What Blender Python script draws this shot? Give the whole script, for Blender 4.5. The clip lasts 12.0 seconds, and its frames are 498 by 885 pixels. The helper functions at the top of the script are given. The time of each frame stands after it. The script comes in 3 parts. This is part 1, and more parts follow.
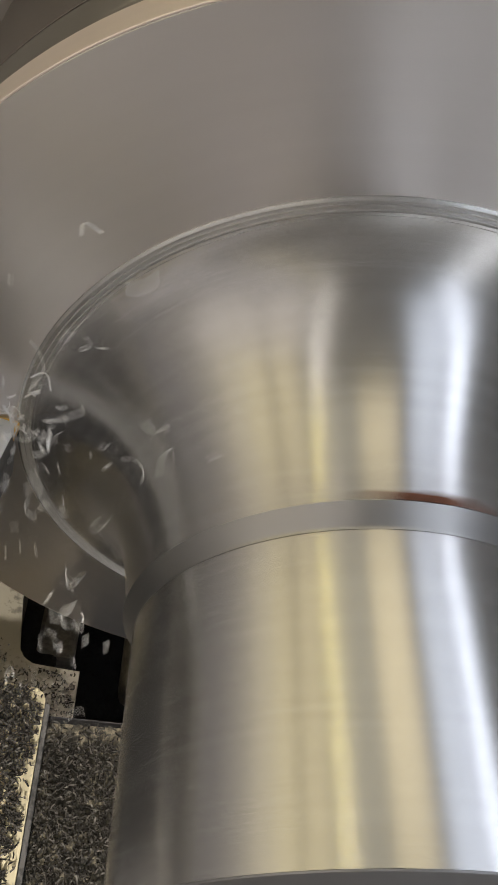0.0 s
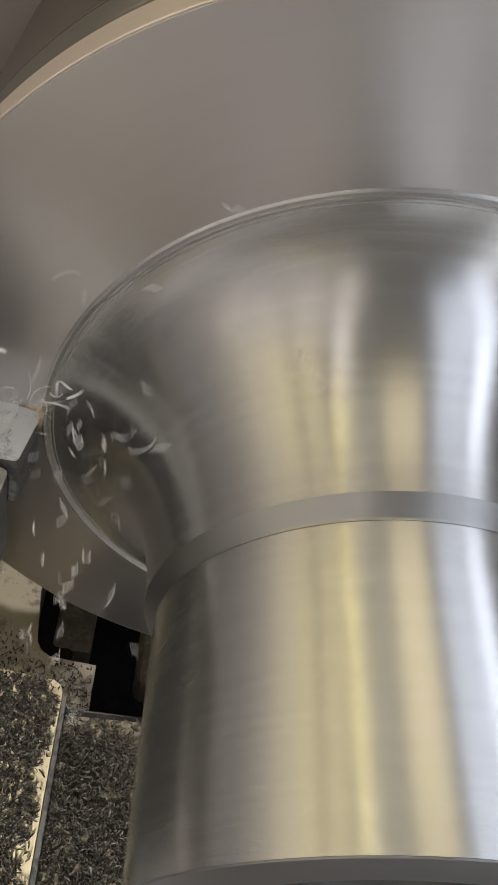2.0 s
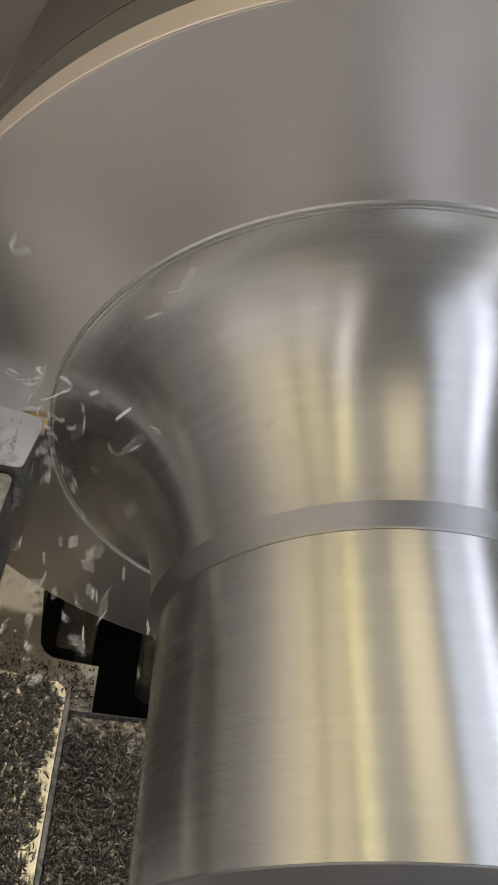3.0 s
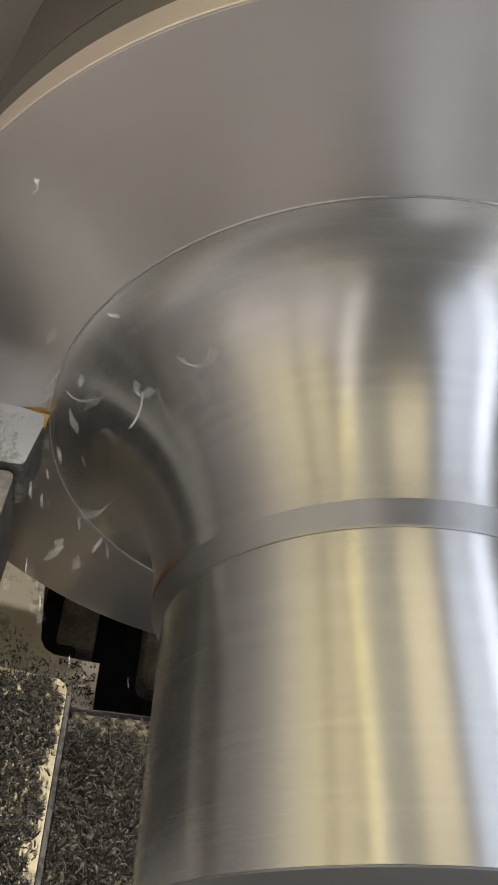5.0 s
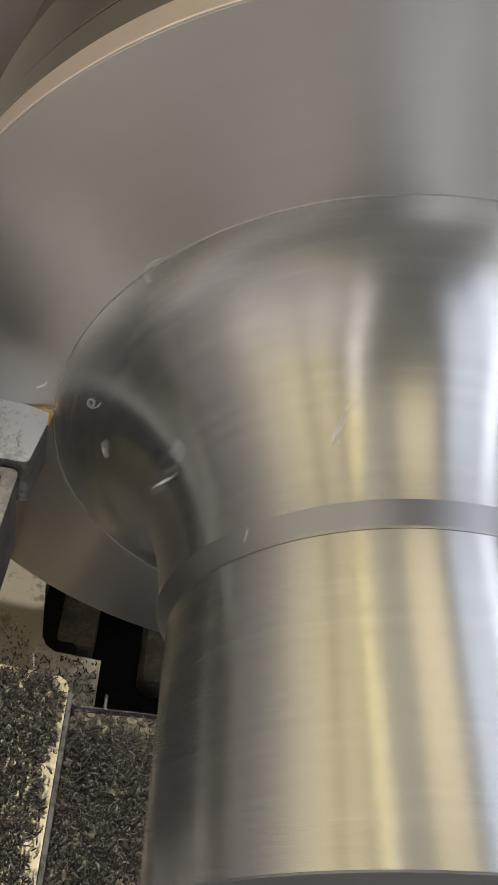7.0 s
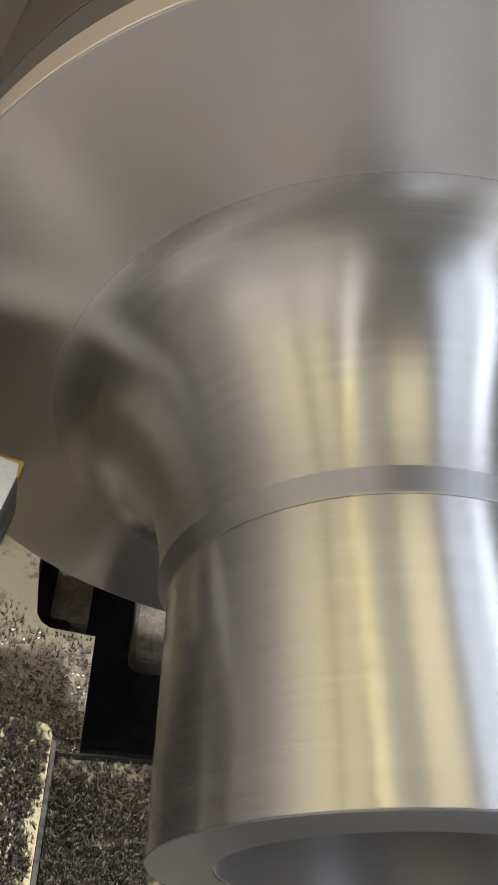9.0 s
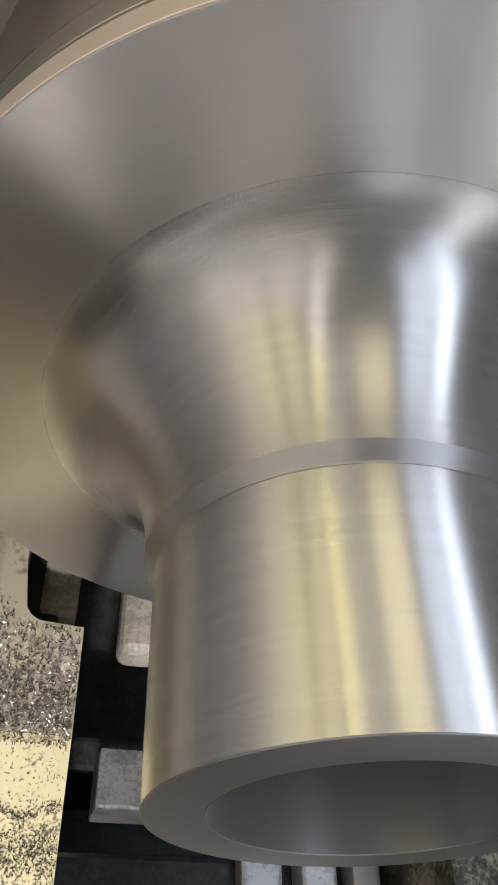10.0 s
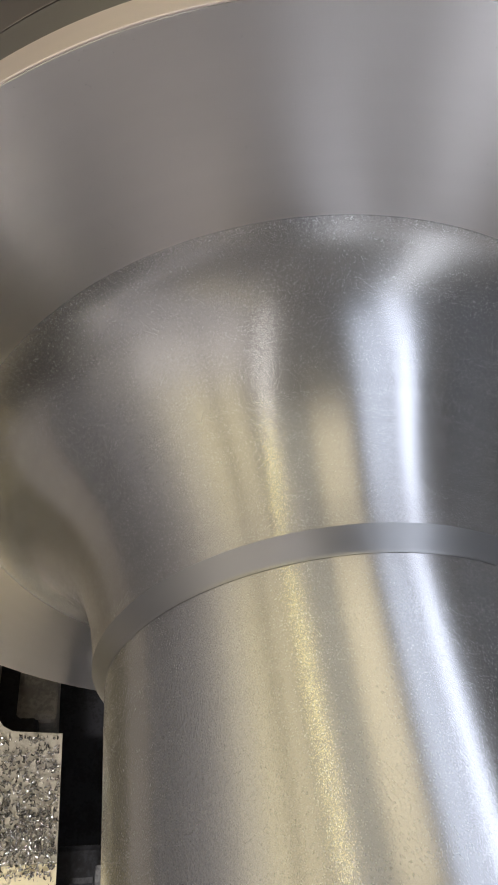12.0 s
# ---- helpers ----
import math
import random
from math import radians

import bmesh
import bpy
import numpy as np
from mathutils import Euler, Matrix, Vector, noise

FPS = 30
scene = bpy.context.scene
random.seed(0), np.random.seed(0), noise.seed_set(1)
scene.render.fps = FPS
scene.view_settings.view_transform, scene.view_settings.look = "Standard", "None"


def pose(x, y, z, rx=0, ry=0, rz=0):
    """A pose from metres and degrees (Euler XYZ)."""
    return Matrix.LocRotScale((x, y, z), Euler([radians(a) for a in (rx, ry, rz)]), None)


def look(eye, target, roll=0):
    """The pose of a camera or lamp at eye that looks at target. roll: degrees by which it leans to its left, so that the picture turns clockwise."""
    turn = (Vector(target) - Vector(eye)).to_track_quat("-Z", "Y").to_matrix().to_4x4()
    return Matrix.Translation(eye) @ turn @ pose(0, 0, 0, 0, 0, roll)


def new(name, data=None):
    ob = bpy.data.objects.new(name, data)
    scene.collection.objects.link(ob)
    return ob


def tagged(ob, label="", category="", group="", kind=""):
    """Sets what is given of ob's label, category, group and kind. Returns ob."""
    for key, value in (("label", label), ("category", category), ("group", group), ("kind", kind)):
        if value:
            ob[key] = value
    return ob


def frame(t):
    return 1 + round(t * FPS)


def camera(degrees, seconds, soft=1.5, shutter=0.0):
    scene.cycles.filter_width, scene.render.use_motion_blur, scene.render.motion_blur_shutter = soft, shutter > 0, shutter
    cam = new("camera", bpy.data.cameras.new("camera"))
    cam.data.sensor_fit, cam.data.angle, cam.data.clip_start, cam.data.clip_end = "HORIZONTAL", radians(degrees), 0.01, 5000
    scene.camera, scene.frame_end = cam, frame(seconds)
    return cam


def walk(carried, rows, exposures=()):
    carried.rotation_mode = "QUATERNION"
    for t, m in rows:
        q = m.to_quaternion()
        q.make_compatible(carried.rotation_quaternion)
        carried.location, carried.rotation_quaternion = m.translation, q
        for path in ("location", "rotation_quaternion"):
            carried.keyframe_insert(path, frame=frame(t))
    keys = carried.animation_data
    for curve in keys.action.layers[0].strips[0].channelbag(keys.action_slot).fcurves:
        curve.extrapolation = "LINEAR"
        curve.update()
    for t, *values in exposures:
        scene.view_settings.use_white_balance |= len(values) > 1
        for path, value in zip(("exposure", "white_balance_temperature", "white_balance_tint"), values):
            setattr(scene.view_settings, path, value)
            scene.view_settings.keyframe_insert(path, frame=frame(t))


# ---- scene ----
# Camera: a phone held over a turning flange, about 0.3 m away.
cam = camera(35.6, 12.0, soft=1.5, shutter=0.24)
walk(cam, [
    (0.0, pose(-0.1361, -0.0518, 0.3441, 40.00, -13.91, 0.84)),
    (0.5, pose(-0.1396, -0.0553, 0.3392, 39.88, -13.70, 1.98)),
    (1.0, pose(-0.1389, -0.0577, 0.3421, 39.92, -13.22, 2.62)),
    (1.5, pose(-0.1375, -0.0589, 0.3409, 40.00, -13.24, 2.08)),
    (2.0, pose(-0.1400, -0.0572, 0.3396, 40.01, -13.74, 2.23)),
    (2.5, pose(-0.1387, -0.0564, 0.3418, 39.85, -13.34, 2.13)),
    (3.0, pose(-0.1431, -0.0556, 0.3453, 39.75, -13.73, 2.16)),
    (5.0, pose(-0.1456, -0.0527, 0.3427, 39.38, -13.86, 2.09)),
    (5.5, pose(-0.1470, -0.0515, 0.3425, 39.34, -13.94, 2.44)),
    (6.0, pose(-0.1503, -0.0528, 0.3413, 39.46, -14.27, 2.61)),
    (6.5, pose(-0.1502, -0.0507, 0.3410, 39.23, -14.25, 2.31)),
    (8.5, pose(-0.1521, -0.0487, 0.3402, 38.47, -14.53, 1.83)),
    (9.0, pose(-0.1594, -0.0631, 0.3422, 38.37, -15.21, 1.10)),
    (9.5, pose(-0.1619, -0.0853, 0.3555, 38.84, -15.37, 0.17)),
    (10.0, pose(-0.1616, -0.0932, 0.3556, 39.74, -15.45, -1.01)),
    (10.5, pose(-0.1522, -0.0847, 0.3656, 40.53, -14.15, -2.30)),
    (11.0, pose(-0.1422, -0.0794, 0.3660, 41.78, -12.56, -3.73)),
    (11.5, pose(-0.1278, -0.0691, 0.3545, 43.13, -11.68, -4.92)),
    (12.0, pose(-0.1258, -0.0405, 0.3400, 43.26, -11.02, -5.94)),
], exposures=[(0.0, 1.16, 6500, 11), (8.4, 1.16, 6500, 11), (9.6, 1.37, 6400, 11), (10.6, 1.37, 6280, 12), (12.0, 1.22, 6220, 13)])

R_TUBE = 0.110
CONTACT = Vector((-0.187, 0.2325, 0.0))

# ---- light ----
world = bpy.data.worlds.new("world")
scene.world = world
world.use_nodes = True
world.node_tree.nodes["Background"].inputs[0].default_value = (0.75, 0.8, 0.9, 1)
world.node_tree.nodes["Background"].inputs[1].default_value = 0.05


# ---- materials ----
def material(name, colour, rough=0.5, metal=0.0):
    m = bpy.data.materials.new(name)
    m.use_nodes = True
    b = m.node_tree.nodes["Principled BSDF"]
    b.inputs["Base Color"].default_value = (*colour, 1)
    b.inputs["Roughness"].default_value = rough
    b.inputs["Metallic"].default_value = metal
    return m, m.node_tree, b


def node(tree, kind, **settings):
    n = tree.nodes.new(kind)
    for key, value in settings.items():
        if key == "operation":
            n.operation = value
        elif key == "direction_type":
            n.direction_type = value
        elif key == "axis":
            n.axis = value
        else:
            n.inputs[key].default_value = value
    return n


def ramp(tree, source, stops):
    n = tree.nodes.new("ShaderNodeValToRGB")
    tree.links.new(source, n.inputs[0])
    e = n.color_ramp.elements
    e[0].position, e[0].color = stops[0][0], (*stops[0][1], 1)
    e[1].position, e[1].color = stops[-1][0], (*stops[-1][1], 1)
    for at, colour in stops[1:-1]:
        k = e.new(at)
        k.color = (*colour, 1)
    return n.outputs[0]


def noise_of(tree, coords, scale, detail=4.0, rough=0.55):
    n = node(tree, "ShaderNodeTexNoise", Scale=scale, Detail=detail, Roughness=rough)
    tree.links.new(coords, n.inputs["Vector"])
    return n.outputs["Fac"]


def maths(tree, operation, a, b):
    n = tree.nodes.new("ShaderNodeMath")
    n.operation = operation
    for i, v in enumerate((a, b)):
        if isinstance(v, (int, float)):
            n.inputs[i].default_value = v
        else:
            tree.links.new(v, n.inputs[i])
    return n.outputs[0]


def bump(tree, shader, height, strength, distance):
    n = node(tree, "ShaderNodeBump", Strength=strength, Distance=distance)
    tree.links.new(height, n.inputs["Height"])
    tree.links.new(n.outputs[0], shader.inputs["Normal"])


def turned_steel(name, colour, rough, aniso=0.75, pitch=2600.0, groove=0.05, grain=0.12, haze=0.3):
    """Bright steel with fine turning grooves round the y axis and a mottled grain."""
    m, t, b = material(name, colour, rough, 1.0)
    co = t.nodes.new("ShaderNodeTexCoord").outputs["Object"]
    sep = t.nodes.new("ShaderNodeSeparateXYZ")
    t.links.new(co, sep.inputs[0])
    r = maths(t, "SQRT", maths(t, "ADD", maths(t, "MULTIPLY", sep.outputs[0], sep.outputs[0]),
                               maths(t, "MULTIPLY", sep.outputs[2], sep.outputs[2])), 0.0)
    along = maths(t, "ADD", r, sep.outputs[1])
    lines = noise_of(t, (lambda c: (t.links.new(along, c.inputs[0]), c.outputs[0])[1])(t.nodes.new("ShaderNodeCombineXYZ")), pitch, 2.0)
    broad = noise_of(t, (lambda c: (t.links.new(along, c.inputs[0]), c.outputs[0])[1])(t.nodes.new("ShaderNodeCombineXYZ")), 90.0, 3.0)
    mottle = noise_of(t, co, 1700.0, 1.0, 0.5)
    tan = node(t, "ShaderNodeTangent", direction_type="RADIAL", axis="Y")
    t.links.new(tan.outputs[0], b.inputs["Tangent"])
    b.inputs["Anisotropic"].default_value = aniso
    b.inputs["Anisotropic Rotation"].default_value = 0.25
    t.links.new(maths(t, "ADD", maths(t, "MULTIPLY", broad, 0.03), maths(t, "ADD", maths(t, "MULTIPLY", mottle, grain), rough - 0.015 - grain / 2)),
                b.inputs["Roughness"])
    low = tuple(c * 0.965 for c in colour)
    tone = ramp(t, broad, [(0.3, low), (0.7, colour)])
    t.links.new(tone, b.inputs["Base Color"])
    bump(t, b, maths(t, "ADD", maths(t, "MULTIPLY", lines, 0.03), maths(t, "MULTIPLY", mottle, 1.5)), groove, 0.0004)
    # the torn flanks of the grooves scatter a share of the light widely
    wide = node(t, "ShaderNodeBsdfPrincipled", Roughness=0.58, Metallic=1.0)
    t.links.new(tone, wide.inputs["Base Color"])
    both = node(t, "ShaderNodeMixShader", Fac=haze)
    t.links.new(b.outputs[0], both.inputs[1])
    t.links.new(wide.outputs[0], both.inputs[2])
    t.links.new(both.outputs[0], t.nodes["Material Output"].inputs["Surface"])
    return m


STEEL = turned_steel("turned_steel", (0.645, 0.63, 0.625), 0.25, 0.80, 2600.0, 0.05, 0.15, 0.15)
STEEL_FACE = turned_steel("faced_steel", (0.75, 0.715, 0.70), 0.31, 0.86, 2600.0, 0.05, 0.12, 0.07)
STEEL_BEVEL = turned_steel("bevel_steel", (0.47, 0.46, 0.455), 0.34, 0.5)
STEEL_ROUGH = turned_steel("rough_turned_steel", (0.34, 0.32, 0.30), 0.42, 0.5, 900.0, 0.25)
STEEL_BORE = turned_steel("bored_steel", (0.64, 0.635, 0.64), 0.24, 0.7, 900.0, 0.04, 0.08)
STEEL_END = turned_steel("faced_end_steel", (0.40, 0.395, 0.40), 0.48, 0.6, 1400.0, 0.05, 0.1)
STEEL_RIM = turned_steel("dull_rim_steel", (0.96, 0.85, 0.79), 0.48, 0.3, 900.0, 0.3, 0.2, 0.5)
STEEL_STEP = turned_steel("freshly_cut_steel", (0.74, 0.73, 0.72), 0.26, 0.4)


def painted(name, colour, dirt, dirty=0.5):
    """Old machine enamel with oil, swarf dust and worn spots."""
    m, t, b = material(name, colour, 0.45)
    co = t.nodes.new("ShaderNodeTexCoord").outputs["Object"]
    big, small = noise_of(t, co, 28.0, 6.0, 0.65), noise_of(t, co, 260.0, 4.0, 0.6)
    mix = maths(t, "ADD", maths(t, "MULTIPLY", big, 0.6), maths(t, "MULTIPLY", small, 0.4))
    mid = tuple((a + 2 * c) / 3 for a, c in zip(colour, dirt))
    t.links.new(ramp(t, mix, [(dirty - 0.10, dirt), (dirty - 0.02, mid), (dirty + 0.04, colour)]), b.inputs["Base Color"])
    t.links.new(maths(t, "ADD", maths(t, "MULTIPLY", small, 0.4), 0.25), b.inputs["Roughness"])
    bump(t, b, small, 0.3, 0.0006)
    return m


CREAM = painted("cream_enamel", (0.82, 0.725, 0.49), (0.05, 0.045, 0.035), 0.41)
CREAM_DIRTY = painted("oily_cream_enamel", (0.36, 0.315, 0.225), (0.032, 0.029, 0.024), 0.54)
GREY_ENAMEL = painted("dirty_grey_enamel", (0.26, 0.24, 0.215), (0.14, 0.13, 0.115), 0.50)
BED_DUSTY = painted("dusty_oily_enamel", (0.44, 0.40, 0.32), (0.18, 0.165, 0.135), 0.44)
DARK_IRON = painted("oily_shade_iron", (0.035, 0.035, 0.04), (0.010, 0.010, 0.011), 0.5)
RIB_GREY = painted("worn_rib_enamel", (0.46, 0.43, 0.38), (0.28, 0.26, 0.23), 0.50)
WAY_BRIGHT = painted("bright_ground_steel", (0.66, 0.66, 0.67), (0.42, 0.42, 0.43), 0.46)
WAY_STEEL = painted("oiled_way_steel", (0.24, 0.24, 0.25), (0.12, 0.12, 0.13), 0.48)
TOOL_STEEL = painted("scuffed_tool_steel", (0.76, 0.76, 0.76), (0.42, 0.42, 0.42), 0.47)
_b = BED_DUSTY.node_tree.nodes["Principled BSDF"]
_b.inputs["Coat Weight"].default_value, _b.inputs["Coat Roughness"].default_value = 0.5, 0.16
for worn, metal in ((WAY_STEEL, 0.5), (WAY_BRIGHT, 0.5), (TOOL_STEEL, 0.15), (BED_DUSTY, 0.12)):
    worn.node_tree.nodes["Principled BSDF"].inputs["Metallic"].default_value = metal
CHUCK_IRON = turned_steel("chuck_iron", (0.30, 0.27, 0.25), 0.42, 0.4, 700.0, 0.2)
JAW_STEEL = turned_steel("hardened_jaw_steel", (0.66, 0.61, 0.56), 0.38, 0.2, 700.0, 0.15)
SHANK_STEEL = painted("oily_shade_steel", (0.16, 0.155, 0.15), (0.05, 0.05, 0.05), 0.48)
CARBIDE, _t, _b = material("gold_coated_carbide", (0.85, 0.55, 0.16), 0.28, 0.9)
bump(_t, _b, noise_of(_t, _t.nodes.new("ShaderNodeTexCoord").outputs["Object"], 900.0), 0.15, 0.0003)
BLACK_HOLE, _t, _b = material("gap_shade_black", (0.008, 0.007, 0.006), 0.7)


def chip_metal(name, low, high, rough):
    m, t, b = material(name, high, rough, 0.9)
    g = t.nodes.new("ShaderNodeNewGeometry").outputs["Random Per Island"]
    t.links.new(ramp(t, g, [(0.0, low), (1.0, high)]), b.inputs["Base Color"])
    return m


CHIP = chip_metal("bright_steel_chip", (0.62, 0.60, 0.58), (0.85, 0.84, 0.82), 0.28)
CHIP_FLYING = chip_metal("fresh_steel_chip", (0.86, 0.85, 0.84), (0.96, 0.95, 0.94), 0.30)
CHIP_FLYING.node_tree.nodes["Principled BSDF"].inputs["Metallic"].default_value = 0.25
CHIP_WET = chip_metal("wet_steel_chip", (0.10, 0.095, 0.085), (0.80, 0.78, 0.75), 0.25)
CHIP_OLD = chip_metal("oily_steel_chip", (0.030, 0.027, 0.023), (0.15, 0.137, 0.118), 0.60)
CHIP_OLD.node_tree.nodes["Principled BSDF"].inputs["Metallic"].default_value = 0.35

RUST, _t, _b = material("rust_stain", (0.16, 0.045, 0.018), 0.6, 0.2)
_n = noise_of(_t, _t.nodes.new("ShaderNodeTexCoord").outputs["Object"], 240.0, 5.0)
_t.links.new(ramp(_t, _n, [(0.35, (0.07, 0.03, 0.018)), (0.65, (0.22, 0.075, 0.035))]), _b.inputs["Base Color"])


def plaster(name, colour):
    m, t, b = material(name, colour, 0.8)
    co = t.nodes.new("ShaderNodeTexCoord").outputs["Object"]
    n = noise_of(t, co, 1.6, 6.0)
    t.links.new(ramp(t, n, [(0.3, tuple(c * 0.8 for c in colour)), (0.7, colour)]), b.inputs["Base Color"])
    bump(t, b, noise_of(t, co, 60.0), 0.2, 0.003)
    return m


WALL_CREAM = plaster("cream_wall_paint", (0.66, 0.62, 0.54))
WALL_DULL = plaster("dull_wall_paint", (0.36, 0.345, 0.32))
WALL_GREY = plaster("grey_wall_paint", (0.24, 0.25, 0.27))
WALL_PALE = plaster("pale_wall_paint", (0.50, 0.48, 0.465))
HEAD_GREY = plaster("headstock_enamel", (0.40, 0.36, 0.32))
CEILING_GREY = plaster("grey_ceiling_paint", (0.50, 0.49, 0.48))
FLOOR_GREY = plaster("worn_concrete", (0.65, 0.605, 0.58))


def glow(name, colour, strength, body=0.3):
    m, t, b = material(name, (body, body, body), 0.5)
    b.inputs["Emission Color"].default_value = (*colour, 1)
    b.inputs["Emission Strength"].default_value = strength
    return m


GLOW_WARM = glow("warm_glow_panel", (1.0, 0.87, 0.52), 0.36)
GLOW_YELLOW = glow("yellow_lamp_diffuser", (1.0, 0.85, 0.34), 3.0)
GLOW_TAN = glow("soft_lamp_diffuser", (1.0, 0.87, 0.55), 0.55)
GLOW_SOUTH = glow("south_fill_glow", (1.0, 0.95, 0.92), 0.36)
GLOW_WORK = glow("work_lamp_lens", (1.0, 0.93, 0.82), 0.6)
GLOW_WHITE = glow("white_lamp_diffuser", (1.0, 0.95, 0.88), 3.6)
GLOW_SIDE = glow("dim_daylight_pane", (0.78, 0.87, 1.0), 0.55)
# Glows for added panes and panels, there only to grade the reflections.
GLOW_DIM = glow("dim_fill_glow", (1.0, 0.92, 0.82), 0.30)
GLOW_LOW = glow("low_fill_glow", (1.0, 0.93, 0.88), 0.085, 0.10)
GLOW_BAND = glow("middle_fill_glow", (1.0, 0.92, 0.80), 0.135, 0.12)
GLOW_MID = glow("tall_fill_glow", (1.0, 0.89, 0.62), 0.28)
GLOW_UPPER = glow("upper_fill_glow", (1.0, 0.90, 0.72), 0.19, 0.15)
GLOW_GAP = glow("gap_fill_glow", (1.0, 0.96, 0.74), 0.20)
GLOW_LOWEST = glow("lowest_fill_glow", (1.0, 0.94, 0.90), 0.05, 0.10)
GLOW_STREAK = glow("streak_glow_pane", (0.94, 0.97, 1.0), 1.05)
GLOW_SOUTH_HIGH = glow("south_high_fill_glow", (1.0, 0.94, 0.91), 0.14)
GLOW_DAY = glow("skylight_pane", (0.80, 0.88, 1.0), 1.5)


# ---- building helpers ----
def mesh_of(name, bm, mat, smooth=None):
    bmesh.ops.recalc_face_normals(bm, faces=bm.faces)
    if smooth is not None:
        for f in bm.faces:
            f.smooth = True
        for e in bm.edges:
            if len(e.link_faces) == 2 and e.calc_face_angle(0) > radians(smooth):
                e.smooth = False
    me = bpy.data.meshes.new(name)
    bm.to_mesh(me)
    bm.free()
    me.materials.append(mat)
    return me


def part(name, bm, mat, parent=None, label="", smooth=None):
    ob = new(name, mesh_of(name, bm, mat, smooth))
    ob.parent = parent
    return tagged(ob, label)


def box(bm, x0, y0, z0, x1, y1, z1, bevel=0.0, segments=2):
    made = bmesh.ops.create_cube(bm, size=1.0)["verts"]
    for v in made:
        v.co = Vector(((x0 + x1) / 2 + v.co.x * (x1 - x0), (y0 + y1) / 2 + v.co.y * (y1 - y0), (z0 + z1) / 2 + v.co.z * (z1 - z0)))
    if bevel:
        edges = list({e for v in made for e in v.link_edges})
        bmesh.ops.bevel(bm, geom=edges, offset=bevel, segments=segments, affect="EDGES", profile=0.6)
    return bm


def boxed(*dims, **kw):
    return box(bmesh.new(), *dims, **kw)


def slab(outline, z0, z1, bevel=0.0, round_at=(), radius=0.012):
    """A plate with the given outline in x, y; the named corners are rounded."""
    bm = bmesh.new()
    pts = []
    n = len(outline)
    for i, p in enumerate(outline):
        if i in round_at:
            p = Vector(p)
            a, b = (Vector(outline[i - 1]) - p).normalized(), (Vector(outline[(i + 1) % n]) - p).normalized()
            for k in range(9):
                u = k / 8
                pts.append(p + a * radius * (1 - u) ** 2 + b * radius * u ** 2)
        else:
            pts.append(Vector(p))
    low = [bm.verts.new((p.x, p.y, z0)) for p in pts]
    high = [bm.verts.new((p.x, p.y, z1)) for p in pts]
    bm.faces.new(low)
    top = bm.faces.new(high)
    for i in range(len(pts)):
        j = (i + 1) % len(pts)
        bm.faces.new((low[i], low[j], high[j], high[i]))
    if bevel:
        bmesh.ops.bevel(bm, geom=list(top.edges), offset=bevel, segments=2, affect="EDGES", profile=0.6)
    return bm


def revolve(profile, steps=240, closed=True, a0=0.0, a1=360.0):
    """Turns a profile of (radius, y) round the y axis."""
    bm = bmesh.new()
    whole = a1 - a0 >= 360
    rings = []
    for k in range(steps if whole else steps + 1):
        a = radians(a0 + (a1 - a0) * k / steps)
        rings.append([bm.verts.new((r * math.sin(a), y, r * math.cos(a))) for r, y in profile])
    n = len(profile)
    for k in range(steps):
        p, q = rings[k], rings[(k + 1) % len(rings)]
        for i in range(n if closed else n - 1):
            j = (i + 1) % n
            bm.faces.new((p[i], p[j], q[j], q[i]))
    if not whole and closed:
        bm.faces.new(rings[0])
        bm.faces.new(rings[-1])
    return bm


def thing(name, label, category, group="", at=(0, 0, 0)):
    ob = new(name)
    ob.location = at
    ob.empty_display_size = 0.02
    return tagged(ob, label, category, group)


# ---- the workshop round the machine ----
def room():
    def wall(name, mat, *dims):
        tagged(part(name, boxed(*dims), mat), kind="structure")
    wall("floor", FLOOR_GREY, -2.4, -3.0, -1.10, 2.6, 3.4, -1.00)
    wall("ceiling", CEILING_GREY, -2.4, -3.0, 2.40, 2.6, 3.4, 2.50)
    wall("wall_west", WALL_DULL, -2.50, -3.0, -1.10, -2.40, 3.4, 2.50)
    wall("wall_east", WALL_GREY, 2.60, -3.0, -1.10, 2.70, 3.4, 2.50)
    wall("wall_north", WALL_CREAM, -2.4, 3.4, -1.10, 2.6, 3.5, 2.50)
    wall("wall_south", WALL_PALE, -2.4, -3.1, -1.10, 2.6, -3.0, 2.50)


def ceiling_lamp(x0, x1, y0, y1, glowing, label, z=2.36, turn=0.0):
    lamp = thing("ceiling_lamp", label, "lamp", at=((x0 + x1) / 2, (y0 + y1) / 2, z))
    lamp.rotation_euler.z = radians(turn)
    w, l = (x1 - x0) / 2, (y1 - y0) / 2
    part("diffuser", boxed(-w, -l, -0.012, w, l, 0.012), glowing, lamp)
    bm = bmesh.new()
    box(bm, -w - 0.02, -l - 0.02, 0.013, w + 0.02, l + 0.02, 0.039)
    part("housing", bm, GREY_ENAMEL, lamp)


def tube_between(bm, a, c, r, sides=12):
    a, c = Vector(a), Vector(c)
    turn = (c - a).to_track_quat("Z", "Y").to_matrix().to_4x4()
    bmesh.ops.create_cone(bm, cap_ends=True, segments=sides, radius1=r, radius2=r, depth=(c - a).length, matrix=Matrix.Translation((a + c) / 2) @ turn)


